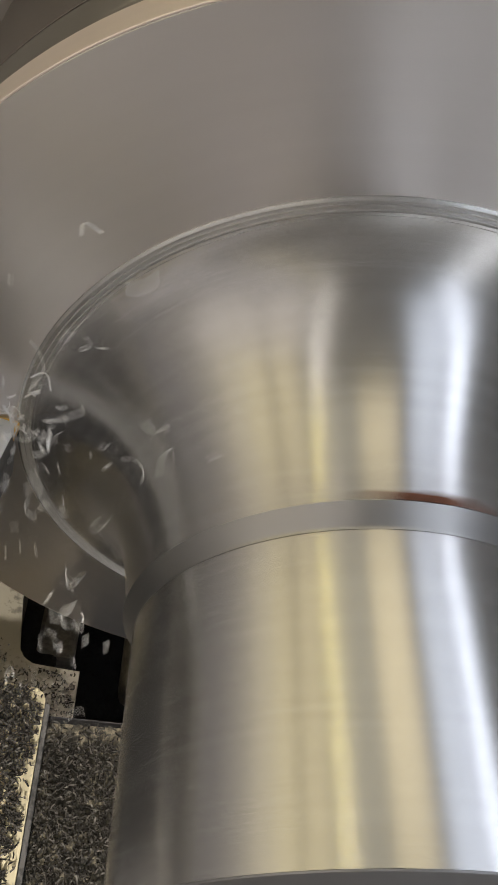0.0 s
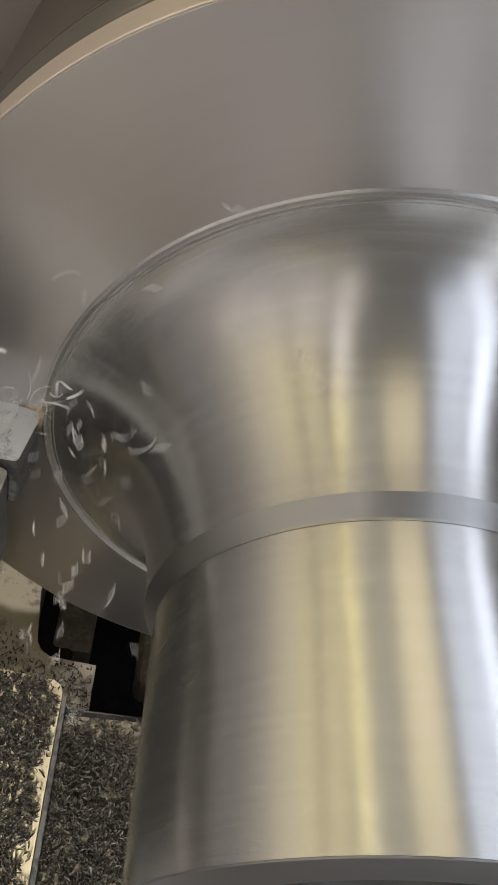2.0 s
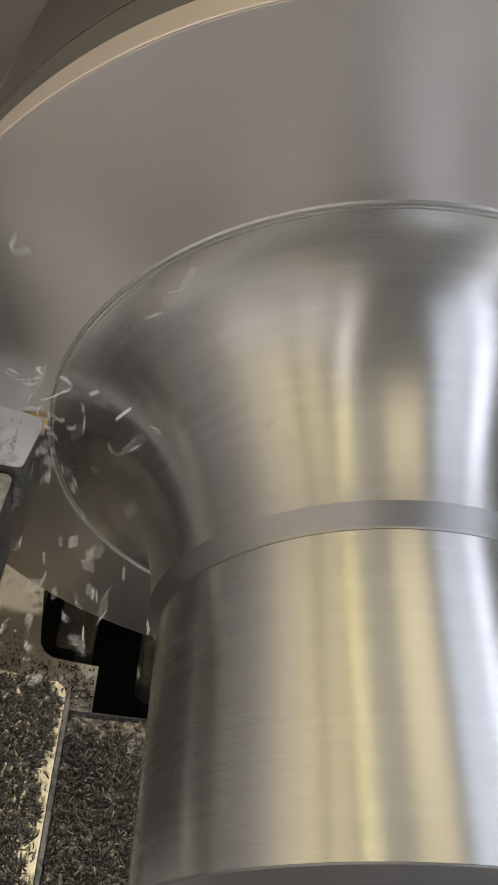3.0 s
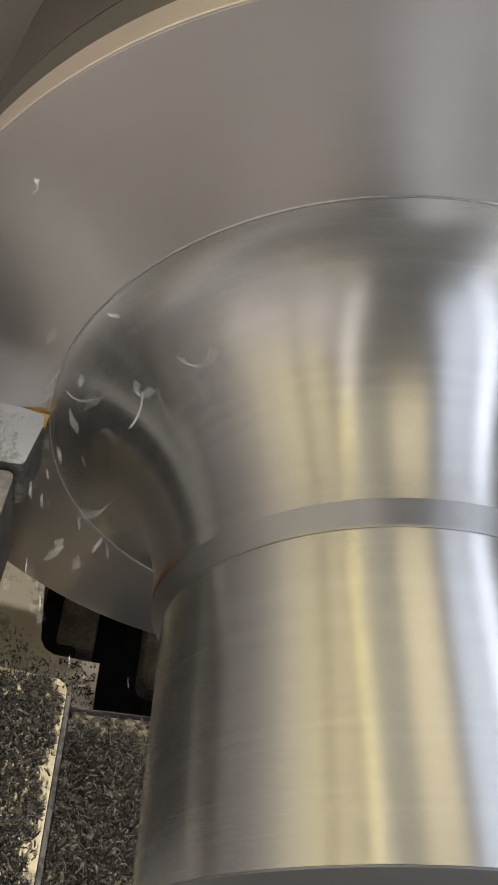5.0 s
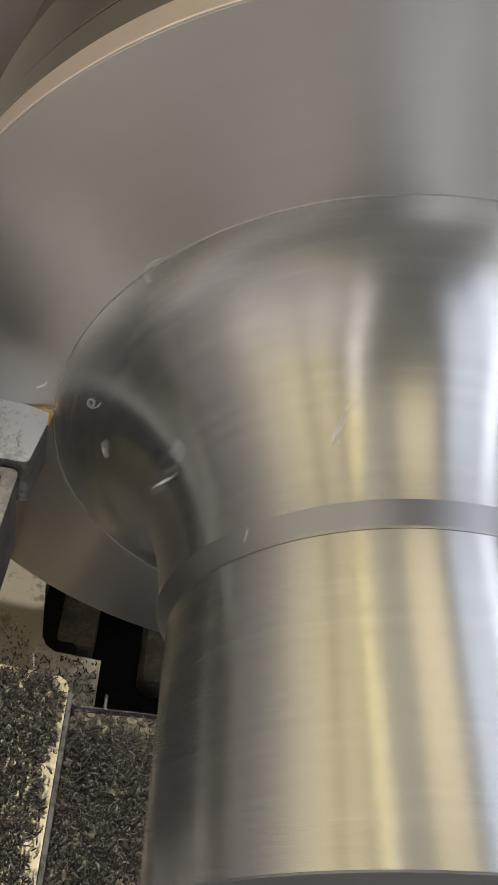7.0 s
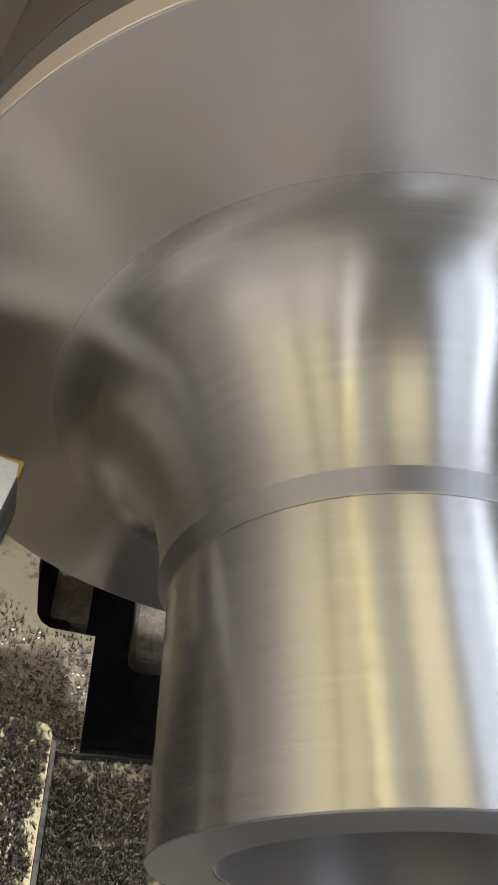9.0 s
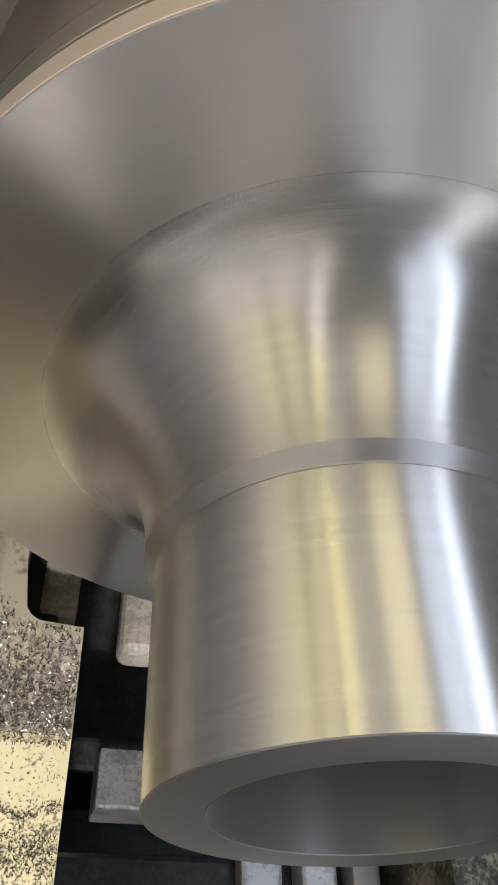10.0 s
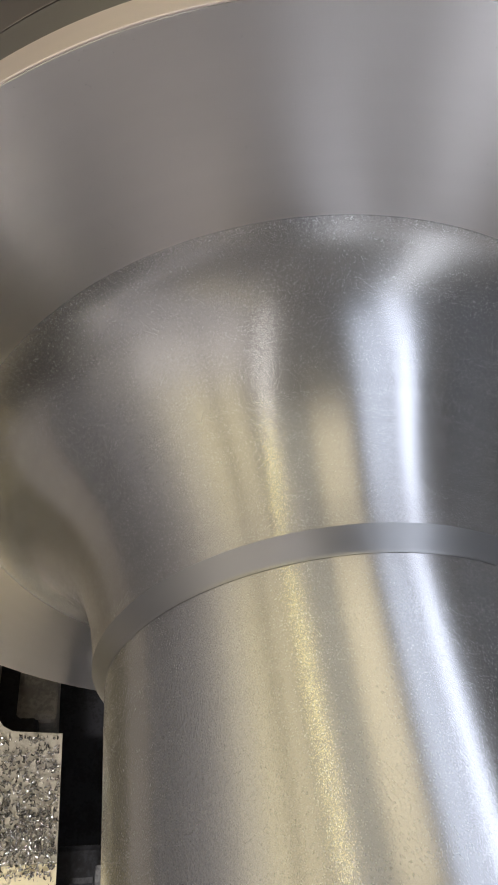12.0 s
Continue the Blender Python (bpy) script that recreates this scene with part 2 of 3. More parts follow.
def work_lamp(eye, target, radius):
    """A small machine lamp on an arm that hangs from the ceiling."""
    lamp = new("work_lamp")
    tagged(lamp, "small bright machine work lamp on a hanging arm", "lamp")
    lamp.matrix_basis = look(eye, target)
    bm = bmesh.new()
    bmesh.ops.create_cone(bm, cap_ends=True, segments=32, radius1=radius, radius2=radius, depth=0.006)
    part("lens", bm, GLOW_WORK, lamp)
    bm = bmesh.new()
    bmesh.ops.create_cone(bm, cap_ends=True, segments=32, radius1=radius + 0.012, radius2=0.02, depth=0.07, matrix=Matrix.Translation((0, 0, 0.04)))
    part("shade", bm, GREY_ENAMEL, lamp)
    bm = bmesh.new()
    top = lamp.matrix_basis.inverted() @ Vector((eye[0], eye[1], 2.40))
    tube_between(bm, (0, 0, 0.07), top, 0.008)
    part("arm", bm, GREY_ENAMEL, lamp)
    beam = bpy.data.lights.new("beam", "SPOT")
    beam.energy, beam.spot_size, beam.spot_blend, beam.shadow_soft_size, beam.color = 37.0, radians(25), 0.75, 0.03, (1.0, 0.95, 0.86)
    light = new("beam", beam)
    light.parent = lamp
    light.location = (0, 0, -0.006)


def wall_glow(name, x0, y0, z0, x1, y1, z1, along_x, glass):
    """Framed glowing panes added on an unseen wall for the steel to reflect."""
    w = tagged(new(name), kind="structure")
    frame_bm = bmesh.new()
    n = 4 if max(x1 - x0, y1 - y0) > 1.5 else 1
    for i in range(n + 1):
        u = i / n
        if along_x:
            c = x0 + (x1 - x0) * u
            box(frame_bm, c - 0.02, y0 - 0.01, z0, c + 0.02, y1 + 0.01, z1)
        else:
            c = y0 + (y1 - y0) * u
            box(frame_bm, x0 - 0.01, c - 0.02, z0, x1 + 0.01, c + 0.02, z1)
    part("panel_frame", frame_bm, GREY_ENAMEL, w)
    for i in range(n):
        a, c = i / n, (i + 1) / n
        if along_x:
            part("pane", boxed(x0 + (x1 - x0) * a + 0.021, y0, z0, x0 + (x1 - x0) * c - 0.021, y1, z1), glass, w)
        else:
            part("pane", boxed(x0, y0 + (y1 - y0) * a + 0.021, z0, x1, y0 + (y1 - y0) * c - 0.021, z1), glass, w)


room()
ceiling_lamp(-1.450, -1.415, 0.25, 3.0, GLOW_YELLOW, "long warm yellow strip lamp under the ceiling", 2.345, 8.8)
ceiling_lamp(-1.025, -0.995, -2.85, 0.2, GLOW_WHITE, "slim white strip lamp under the ceiling", 2.345, 8.8)
# Two panels added to glow, so the steel reflects tan beside the strips.
ceiling_lamp(-2.34, -1.64, -0.8, 3.0, GLOW_WARM, "warm glowing panel added beside the dull wall")
ceiling_lamp(-2.34, -1.32, -2.9, -0.85, GLOW_DIM, "dim warm glowing panel added beside the dull wall", 2.30)
ceiling_lamp(-1.09, -1.04, 0.25, 3.0, GLOW_TAN, "slim warm strip lamp under the ceiling", 2.33)
# Glowing panel added to lift the dark gap between the reflected bands.
ceiling_lamp(-1.50, -0.47, 0.15, 3.0, GLOW_GAP, "dull glowing panel added under the ceiling", 2.372)
ceiling_lamp(-0.44, 0.22, 0.2, 3.0, GLOW_TAN, "broad soft lamp panel under the ceiling")
ceiling_lamp(1.16, 1.49, -2.8, 3.2, GLOW_DAY, "cool daylight panel under the ceiling")
ceiling_lamp(0.42, 1.02, -1.8, 3.2, GLOW_SIDE, "dim daylight panel under the ceiling")
# Added glowing panes, stepped in strength, grade what the steel reflects westward.
wall_glow("wall_glow_1", -2.39, -0.9, 1.56, -2.37, 3.0, 2.20, False, GLOW_WARM)
wall_glow("wall_glow_13", -2.39, -0.9, 1.03, -2.37, 3.0, 1.55, False, GLOW_MID)
wall_glow("wall_glow_4", -2.39, -2.9, 0.60, -2.37, -0.95, 2.20, False, GLOW_DIM)
wall_glow("wall_glow_5", -2.39, -0.9, -0.12, -2.37, 3.0, 0.40, False, GLOW_LOW)
wall_glow("wall_glow_11", -2.39, -0.9, 0.41, -2.37, 3.0, 0.71, False, GLOW_BAND)
wall_glow("wall_glow_12", -2.39, -0.9, 0.72, -2.37, 3.0, 1.02, False, GLOW_UPPER)
wall_glow("wall_glow_6", -2.39, -2.9, -0.12, -2.37, -0.95, 0.58, False, GLOW_BAND)
wall_glow("wall_glow_7", -2.39, -2.9, -0.95, -2.37, 3.0, -0.13, False, GLOW_LOWEST)
# Added glowing panes lift the grey and the streaks that the flange reflects.
wall_glow("wall_glow_2", -2.3, -2.99, -0.95, 2.2, -2.97, -0.74, True, GLOW_SOUTH)
wall_glow("wall_glow_8", -2.3, -2.99, -0.72, -1.02, -2.97, 2.30, True, GLOW_SOUTH_HIGH)
wall_glow("wall_glow_3", -1.00, -2.99, 0.20, -0.80, -2.97, 2.30, True, GLOW_WARM)
wall_glow("wall_glow_9", 0.72, -2.955, -0.96, 0.98, -2.940, -0.35, True, GLOW_STREAK)
wall_glow("wall_glow_10", 1.42, -2.955, -0.96, 1.72, -2.940, 2.25, True, GLOW_STREAK)
work_lamp((-0.20, -0.95, 0.55), (-0.20, 0.12, -0.26), 0.035)


# ---- the workpiece ----
FILLET_R0, FILLET_Y0, FILLET_R1, FILLET_Y1 = 0.1157, 0.1312, 0.1868, 0.2338
RIM_R, RIM_Y, RIM_BACK = 0.2700, FILLET_Y1, 0.2562


def fillet_profile(n=40):
    pts = []
    for i in range(n + 1):
        u = radians(90 * i / n)
        c, sn = max(math.cos(u), 0.0) ** 1.0, math.sin(u) ** 1.0
        pts.append((FILLET_R1 - (FILLET_R1 - FILLET_R0) * c, FILLET_Y0 + (FILLET_Y1 - FILLET_Y0) * sn))
    return pts


def workpiece():
    w = thing("workpiece", "freshly turned bright steel weld-neck flange spinning in the chuck", "flange")
    part("neck", revolve([(0.0806, 0.0013), (0.1088, 0.0013), (0.10941, 0.0009), (R_TUBE, 0.1209), (0.1092, 0.1210), (0.0806, 0.1210)]),
         STEEL, w, "smooth turned tubular neck", smooth=12)
    part("end_face", revolve([(0.0806, 0.0004), (0.0810, 0.0), (0.1086, 0.0), (0.1091, 0.0002), (0.1094, 0.0008), (0.1088, 0.0012), (0.0806, 0.0012)]),
         STEEL_END, w, "dull grey faced tube end", smooth=25)
    part("bevel", revolve([(0.0806, 0.1211), (0.1092, 0.1211), (R_TUBE, 0.1212), (R_TUBE + 0.00006, 0.1218), (R_TUBE + 0.00026, 0.1224), (R_TUBE + 0.0006, 0.1229), (FILLET_R0 + 0.0003, 0.1309), (FILLET_R0, 0.1312), (0.0806, 0.1312)]),
         STEEL_BEVEL, w, "dull bevelled shoulder", smooth=24)
    part("hub", revolve([(0.0806, 0.1314)] + fillet_profile() + [(0.180, FILLET_Y1 + 0.002), (0.0806, FILLET_Y1 + 0.002)]),
         STEEL, w, "flared hub with a polished concave fillet", smooth=25)
    part("flange", revolve([(0.150, 0.2385), (FILLET_R1 - 0.0004, FILLET_Y1 + 0.0010), (FILLET_R1 - 0.0002, FILLET_Y1), (RIM_R - 0.0009, RIM_Y), (RIM_R - 0.0007, RIM_Y + 0.0002),
                            (RIM_R - 0.0007, RIM_BACK - 0.0004), (RIM_R - 0.0010, RIM_BACK), (0.150, RIM_BACK)]),
         STEEL_FACE, w, "wide flat flange with faced surface", smooth=12)
    part("rim_band", revolve([(RIM_R - 0.0006, RIM_Y + 0.0003), (RIM_R - 0.0001, RIM_Y + 0.0003), (RIM_R + 0.0003, RIM_Y + 0.0007), (RIM_R + 0.0003, RIM_BACK - 0.0006), (RIM_R - 0.0006, RIM_BACK - 0.0006)]),
         STEEL_RIM, w, "dull yellowish outer rim", smooth=12)
    part("back_rim", revolve([(0.150, RIM_BACK), (0.2690, RIM_BACK), (0.2690, 0.2909), (0.2687, 0.2912), (0.150, 0.2912)]),
         STEEL_ROUGH, w, "rough dark back rim", smooth=12)
    part("bore", revolve([(0.0798, 0.0006), (0.0805, 0.0006), (0.0805, 0.2595), (0.0798, 0.2595)]), STEEL_BORE, w, "dull turned bore wall", smooth=20)
    part("bore_plug", revolve([(0.0, 0.26), (0.0806, 0.26), (0.0806, 0.27), (0.0, 0.27)]), DARK_IRON, w)
    # rust left on the shoulder's edge
    bm = bmesh.new()
    prev = None
    fp = fillet_profile(40)
    for k in range(33):
        u = k / 32
        a = radians(-9 + 23 * u)
        width = (0.3 + 0.7 * math.sin(math.pi * u) ** 0.6) * (0.75 + 0.25 * math.sin(9 * u + 1)) * 0.0066
        row = []
        for j in range(4):
            y = FILLET_Y0 + 0.0003 + width * j / 3
            r = np.interp(y, [q[1] for q in fp], [q[0] for q in fp]) + 0.00035
            row.append(bm.verts.new((r * math.sin(a), y, r * math.cos(a))))
        if prev:
            for j in range(3):
                bm.faces.new((prev[j], prev[j + 1], row[j + 1], row[j]))
        prev = row
    part("rust_mark", bm, RUST, w, "reddish brown rust smear on the shoulder edge", smooth=60)
    return w


def uncut_step(w):
    """The stepped ring of stock that the tool takes away."""
    prof = [(FILLET_R1 + 0.0016, FILLET_Y1 + 0.0035), (FILLET_R1 + 0.0010, FILLET_Y1 - 0.0008), (FILLET_R1 + 0.0002, FILLET_Y1 - 0.0014)]
    fp = fillet_profile(80)
    y = FILLET_Y1 - 0.0014
    r = FILLET_R1
    for k in range(5):
        prof.append((r - 0.0002, y - 0.0002))
        prof.append((r - 0.0005, y - 0.0002))
        prof.append((r - 0.0025, y + 0.0008))
        r -= 0.0026
        y += 0.0003
    prof += [(r - 0.0015, FILLET_Y1 + 0.004)]
    return part("uncut_step", revolve(prof), STEEL_STEP, w, "thin stepped ring of uncut stock", smooth=12)


def chuck():
    c = thing("chuck", "dark oily lathe chuck with bright jaws behind the flange", "chuck")
    part("body", revolve([(0.0, 0.2939), (0.2688, 0.2939), (0.2690, 0.2941), (0.2690, 0.55), (0.265, 0.556), (0.0, 0.556)]), CHUCK_IRON, c, smooth=20)
    # Ring coloured black to stand for the shade in the gap.
    part("gap_ring", revolve([(0.150, 0.2913), (0.2676, 0.2913), (0.2676, 0.2938), (0.150, 0.2938)]), BLACK_HOLE, c, "ring blackened for the shade in the gap between flange and chuck")
    for a, half in ((-12, 14), (75, 10), (165, 10), (255, 10)):
        part("jaw", revolve([(0.22, 0.2592), (0.2702, 0.2592), (0.2706, 0.2596), (0.2706, 0.372), (0.2702, 0.374), (0.22, 0.374)], 16, True, a - half, a + half),
             JAW_STEEL, c, "bright clamping jaw", smooth=20)
    return c


# ---- the machine ----
BED_Z, WING_Z, BRIDGE_Z = -0.285, -0.235, -0.252


def machine_bed():
    bed = thing("machine_bed", "oily cream-painted lathe bed strewn with steel chips", "lathe bed")
    part("top_plate", slab([(-0.46, -0.75), (-0.126, -0.75), (-0.1272, 0.1216), (-0.46, 0.1216)], BED_Z - 0.06, BED_Z, 0.0006), CREAM, bed, "cream-painted top with black stains", smooth=35)
    part("front_plate", slab([(-0.46, 0.1218), (-0.1272, 0.1218), (-0.1285, 0.216), (-0.178, 0.2185), (-0.186, 0.275), (-0.186, 0.46), (-0.46, 0.46)], BED_Z - 0.06, BED_Z, 0.0008, (3,), 0.014),
         BED_DUSTY, bed, "dusty front part with a notch", smooth=35)
    # Side casting, cross ribs and pit carry the shade as near-black colour.
    part("side_wall", boxed(-0.46, -0.75, -0.98, -0.150, 0.46, BED_Z - 0.061, bevel=0.004), DARK_IRON, bed, "side casting with its shade put into a near-black colour")
    part("far_wall", boxed(0.19, -0.75, -0.98, 0.46, 0.46, BED_Z, bevel=0.004), CREAM_DIRTY, bed, "dirty far side of the bed")
    part("rib", boxed(-0.172, 0.252, -0.60, -0.134, 0.330, -0.345, bevel=0.006), RIB_GREY, bed, "grey cast rib")
    part("rib", boxed(-0.088, 0.236, -0.415, -0.045, 0.4605, -0.370, bevel=0.016, segments=4), RIB_GREY, bed, "grey rounded cast rib")
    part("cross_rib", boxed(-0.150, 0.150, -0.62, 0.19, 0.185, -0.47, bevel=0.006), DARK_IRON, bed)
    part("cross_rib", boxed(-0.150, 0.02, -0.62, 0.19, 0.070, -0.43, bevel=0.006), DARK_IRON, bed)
    part("way_block", boxed(-0.098, 0.086, -0.40, 0.020, 0.136, -0.35, bevel=0.003), WAY_STEEL, bed, "grey steel block with a bright edge")
    for x0, x1, zz in ((0.045, 0.085, -0.41), (0.10, 0.135, -0.40), (0.15, 0.178, -0.40)):
        part("slide_way", boxed(x0, -0.75, zz - 0.05, x1, 0.075, zz, bevel=0.004), WAY_BRIGHT, bed, "oiled bright slideway")
    part("pit_floor", boxed(-0.150, -0.75, -0.98, 0.19, 0.46, -0.62), DARK_IRON, bed, "oily chip pit coloured near black for its shade")
    part("end_wall", boxed(-0.46, 0.461, -0.98, 0.46, 0.62, 0.42, bevel=0.01), HEAD_GREY, bed, "plain headstock casting")
    return bed


def carriage():
    c = thing("carriage", "sliding lathe carriage covered with dark steel chips", "lathe carriage")
    part("wing", slab([(-0.46, -0.42), (-0.138, -0.42), (-0.1505, 0.1775), (-0.46, 0.204)], BED_Z + 0.002, WING_Z, 0.002, (2,), 0.009),
         CREAM, c, "cream-painted cover with worn rim", smooth=35)
    # Added strip whose dark colour is the shade on the cover side.
    part("side_shade_strip", slab([(-0.1375, -0.42), (-0.1335, -0.42), (-0.1462, 0.169), (-0.1501, 0.170)], BRIDGE_Z - 0.004, WING_Z - 0.006, 0.001), SHANK_STEEL, c, "dark strip painting in the shaded side of the cover")
    part("bridge", slab([(-0.149, -0.42), (0.17, -0.42), (0.17, 0.168), (-0.149, 0.160)], BED_Z + 0.002, BRIDGE_Z, 0.002), CREAM_DIRTY, c,
         "low bridge buried in chips", smooth=35)
    # Dark plates added out of view so the flange and neck reflect less.
    part("dark_plate", slab([(-0.46, -0.42), (-0.142, -0.42), (-0.148, -0.028), (-0.228, -0.028), (-0.228, 0.172), (-0.46, 0.19)], WING_Z + 0.0004, WING_Z + 0.004, 0.001), SHANK_STEEL, c, "dark plate added out of view to darken the reflections", smooth=35)
    part("dark_plate", boxed(-0.147, -0.42, BRIDGE_Z + 0.0004, 0.17, -0.028, BRIDGE_Z + 0.004, bevel=0.001), SHANK_STEEL, c, "dark plate added out of view to darken the reflections")
    part("wiper", boxed(-0.146, 0.1605, BED_Z - 0.02, 0.16, 0.1665, BRIDGE_Z - 0.004, bevel=0.001), DARK_IRON, c, "grey wiper strip")
    return c


def tool_holder():
    h = thing("tool_holder", "scuffed steel turning tool holder with chips on its top", "tool holder")
    x, y = CONTACT.x, CONTACT.y
    outline = [(-0.40, y - 0.037), (x - 0.0055, y - 0.037), (x - 0.0008, y - 0.0085), (x - 0.0016, y - 0.0016), (x - 0.016, y + 0.0016), (-0.40, y + 0.003)]
    # Dark sides and a pale top layer: overhead light is in the colours.
    part("shank", slab(outline, -0.036, 0.0006, 0.0, (1,), 0.003), SHANK_STEEL, h, "oily shank coloured dark for its shaded sides", smooth=35)
    part("shank_top", slab(outline, 0.0007, 0.0018, 0.0005, (1,), 0.003), TOOL_STEEL, h, "dusty top face coloured paler for the light from above", smooth=35)
    part("insert", slab([(x + 0.0010, y + 0.0004), (x - 0.0002, y - 0.0096), (x - 0.0080, y - 0.0070), (x - 0.0170, y + 0.0028)], -0.0045, 0.00065, 0.0, (0,), 0.0012), CARBIDE, h, "gold-coated cutting insert", smooth=35)
    part("clamp", boxed(-0.30, y - 0.030, 0.0015, -0.226, y - 0.006, 0.010, bevel=0.003), TOOL_STEEL, h, "clamp on the holder")
    return h


def tool_post():
    p = thing("tool_post", "dusty steel tool post block beside the workpiece", "tool post")
    y = CONTACT.y
    outline = [(-0.46, 0.035), (-0.203, 0.035), (-0.1965, y - 0.039), (-0.46, y - 0.039)]
    # Post body and base hold their shade as dark colour, the top is paler.
    part("block", slab(outline, -0.075, -0.0055, 0.0, (2,), 0.004), SHANK_STEEL, p, "oily body coloured dark for its shaded sides", smooth=35)
    part("top", slab(outline, -0.0054, -0.004, 0.0006, (2,), 0.004), RIB_GREY, p, "dusty top face coloured paler for the light from above", smooth=35)
    # Upper block added out of view, dimming what the neck reflects.
    part("head", boxed(-0.46, 0.04, -0.0037, -0.275, y - 0.046, 0.030, bevel=0.006), GREY_ENAMEL, p, "grey oily upper block added out of view")
    part("slot", slab([(-0.2615, 0.045), (-0.2100, 0.045), (-0.2042, 0.187), (-0.2615, 0.187)], -0.0038, -0.0026), DARK_IRON, p, "dark slot in the top")
    part("base", boxed(-0.46, 0.045, WING_Z, -0.222, y - 0.041, -0.0755, bevel=0.006), SHANK_STEEL, p, "base with its shade put into the dark colour")
    return p


# ---- steel chips ----
def curl(bm, m, length, width, turns, rng, thick=0.00022, pitch=0.25):
    """A curled ribbon of steel."""
    n = 7 if pitch < 0.3 else 13
    total = radians(turns)
    rad = length / max(total, 0.3)
    rows = []
    for i in range(n):
        u = i / (n - 1) - 0.5
        a = u * total
        taper = 1 - 1.2 * abs(u) ** 2.2
        c = Vector((rad * math.sin(a), u * length * pitch, rad * (1 - math.cos(a))))
        nn = Vector((-math.sin(a), 0, math.cos(a)))
        side = Vector((0, width / 2 * taper, 0))
        rows.append([bm.verts.new(m @ (c + sgn * side + k * thick * nn)) for sgn, k in ((-1, 0), (1, 0), (1, 1), (-1, 1))])
    for p, q in zip(rows, rows[1:]):
        for i in range(4):
            j = (i + 1) % 4
            bm.faces.new((p[i], p[j], q[j], q[i]))
    bm.faces.new(rows[0])
    bm.faces.new(rows[-1])


def scatter(name, count, place, seed, mat, label, small=1.0):
    """Loose chips lying on a surface, as one heap."""
    rng = random.Random(seed)
    verts, faces = [], []
    forms = []
    for k in range(10):
        bm = bmesh.new()
        curl(bm, Matrix(), rng.uniform(0.0025, 0.0055) * small, rng.uniform(0.0005, 0.0010) * small, rng.uniform(60, 330), rng)
        bm.verts.index_update()
        forms.append(([v.co.copy() for v in bm.verts], [[v.index for v in f.verts] for f in bm.faces]))
        bm.free()
    while count > 0:
        at = place(rng)
        if at is None:
            continue
        count -= 1
        x, y, z = at
        m = Matrix.Translation((x, y, z)) @ Euler((rng.uniform(-0.9, 0.9), rng.uniform(-0.9, 0.9), rng.uniform(0, 6.3))).to_matrix().to_4x4()
        vs, fs = rng.choice(forms)
        o = len(verts)
        verts += [tuple(m @ v) for v in vs]
        faces += [[o + i for i in f] for f in fs]
    me = bpy.data.meshes.new(name)
    me.from_pydata(verts, [], faces)
    me.materials.append(mat)
    return tagged(new(name, me), label, "metal chips", kind="stuff")


def on_wing(rng):
    y = rng.uniform(-0.02, 0.178)
    edge = -0.1505 + (0.1775 - y) * 0.0205
    x = rng.uniform(-0.225, edge - 0.001)
    bare = 0.006 + 0.004 * math.sin(y * 130) + 0.003 * math.sin(y * 410 + 1)
    if x > edge - bare and y < 0.150 and rng.random() < 0.93:
        return None
    if (x + 0.1505) ** 2 + (y - 0.1775) ** 2 < 0.013 ** 2 and rng.random() < 0.8:
        return None
    return x, y, WING_Z + 0.0006 + rng.random() ** 2 * 0.0035


def on_bridge(rng):
    x, y = rng.uniform(-0.146, -0.072), rng.uniform(-0.02, 0.160)
    if y > 0.148 and rng.random() < 0.6:
        return None
    return x, y, BRIDGE_Z + 0.0006 + rng.random() ** 2 * 0.0035


def on_bed(rng):
    x, y = rng.uniform(-0.215, -0.129), rng.uniform(0.112, 0.30)
    if x > -0.188 and y > 0.214:
        return None
    if y < 0.126 and rng.random() < 0.5:
        return None
    if rng.random() > 1.1 - (y - 0.12) * 9:
        return None
    return x, y, BED_Z + 0.0006 + rng.random() ** 2 * 0.002


def on_bed_bare(rng):
    x, y = rng.uniform(-0.24, -0.128), rng.uniform(-0.05, 0.122)
    band = max(math.exp(-((y - 0.066 - 0.004 * math.sin(x * 90)) / 0.004) ** 2), 0.8 * math.exp(-((y - 0.035) / 0.016) ** 2), 0.05)
    return (x, y, BED_Z + 0.0005) if rng.random() < band else None


def on_unseen_heap(rng):
    x, y = rng.uniform(-0.455, -0.228), rng.uniform(-0.10, 0.45)
    if x > -0.262 + 0.006 * math.sin(y * 70) and y > 0.055:
        return None
    return x, y, BED_Z + 0.0006 + rng.random() ** 2 * 0.003


def on_holder(rng):
    return rng.uniform(-0.29, -0.198), rng.uniform(CONTACT.y - 0.035, CONTACT.y - 0.004), 0.0021 + rng.random() * 0.001


def on_post(rng):
    return rng.uniform(-0.29, -0.203), rng.uniform(0.0, CONTACT.y - 0.042), -0.0032 + rng.random() * 0.001


piece = workpiece()
step = uncut_step(piece)
spindle_chuck = chuck()
machine_bed()
saddle = carriage()
holder = tool_holder()
post = tool_post()
riders = [saddle, holder, post,
          scatter("chips_on_wing", 6800, on_wing, 1, CHIP_OLD, "heap of dark curled steel chips on the carriage cover", 1.4),
          scatter("chips_on_bridge", 3600, on_bridge, 2, CHIP_OLD, "heap of dark curled steel chips on the carriage bridge", 1.35),
          scatter("chips_on_holder", 330, on_holder, 5, CHIP, "bright chips lying on the tool holder", 1.0),
          scatter("chips_on_post", 420, on_post, 6, CHIP, "bright chips lying on the tool post", 0.7)]
scatter("chips_on_bed", 1900, on_bed, 3, CHIP_WET, "wet shiny chips lying on the lathe bed", 1.35)
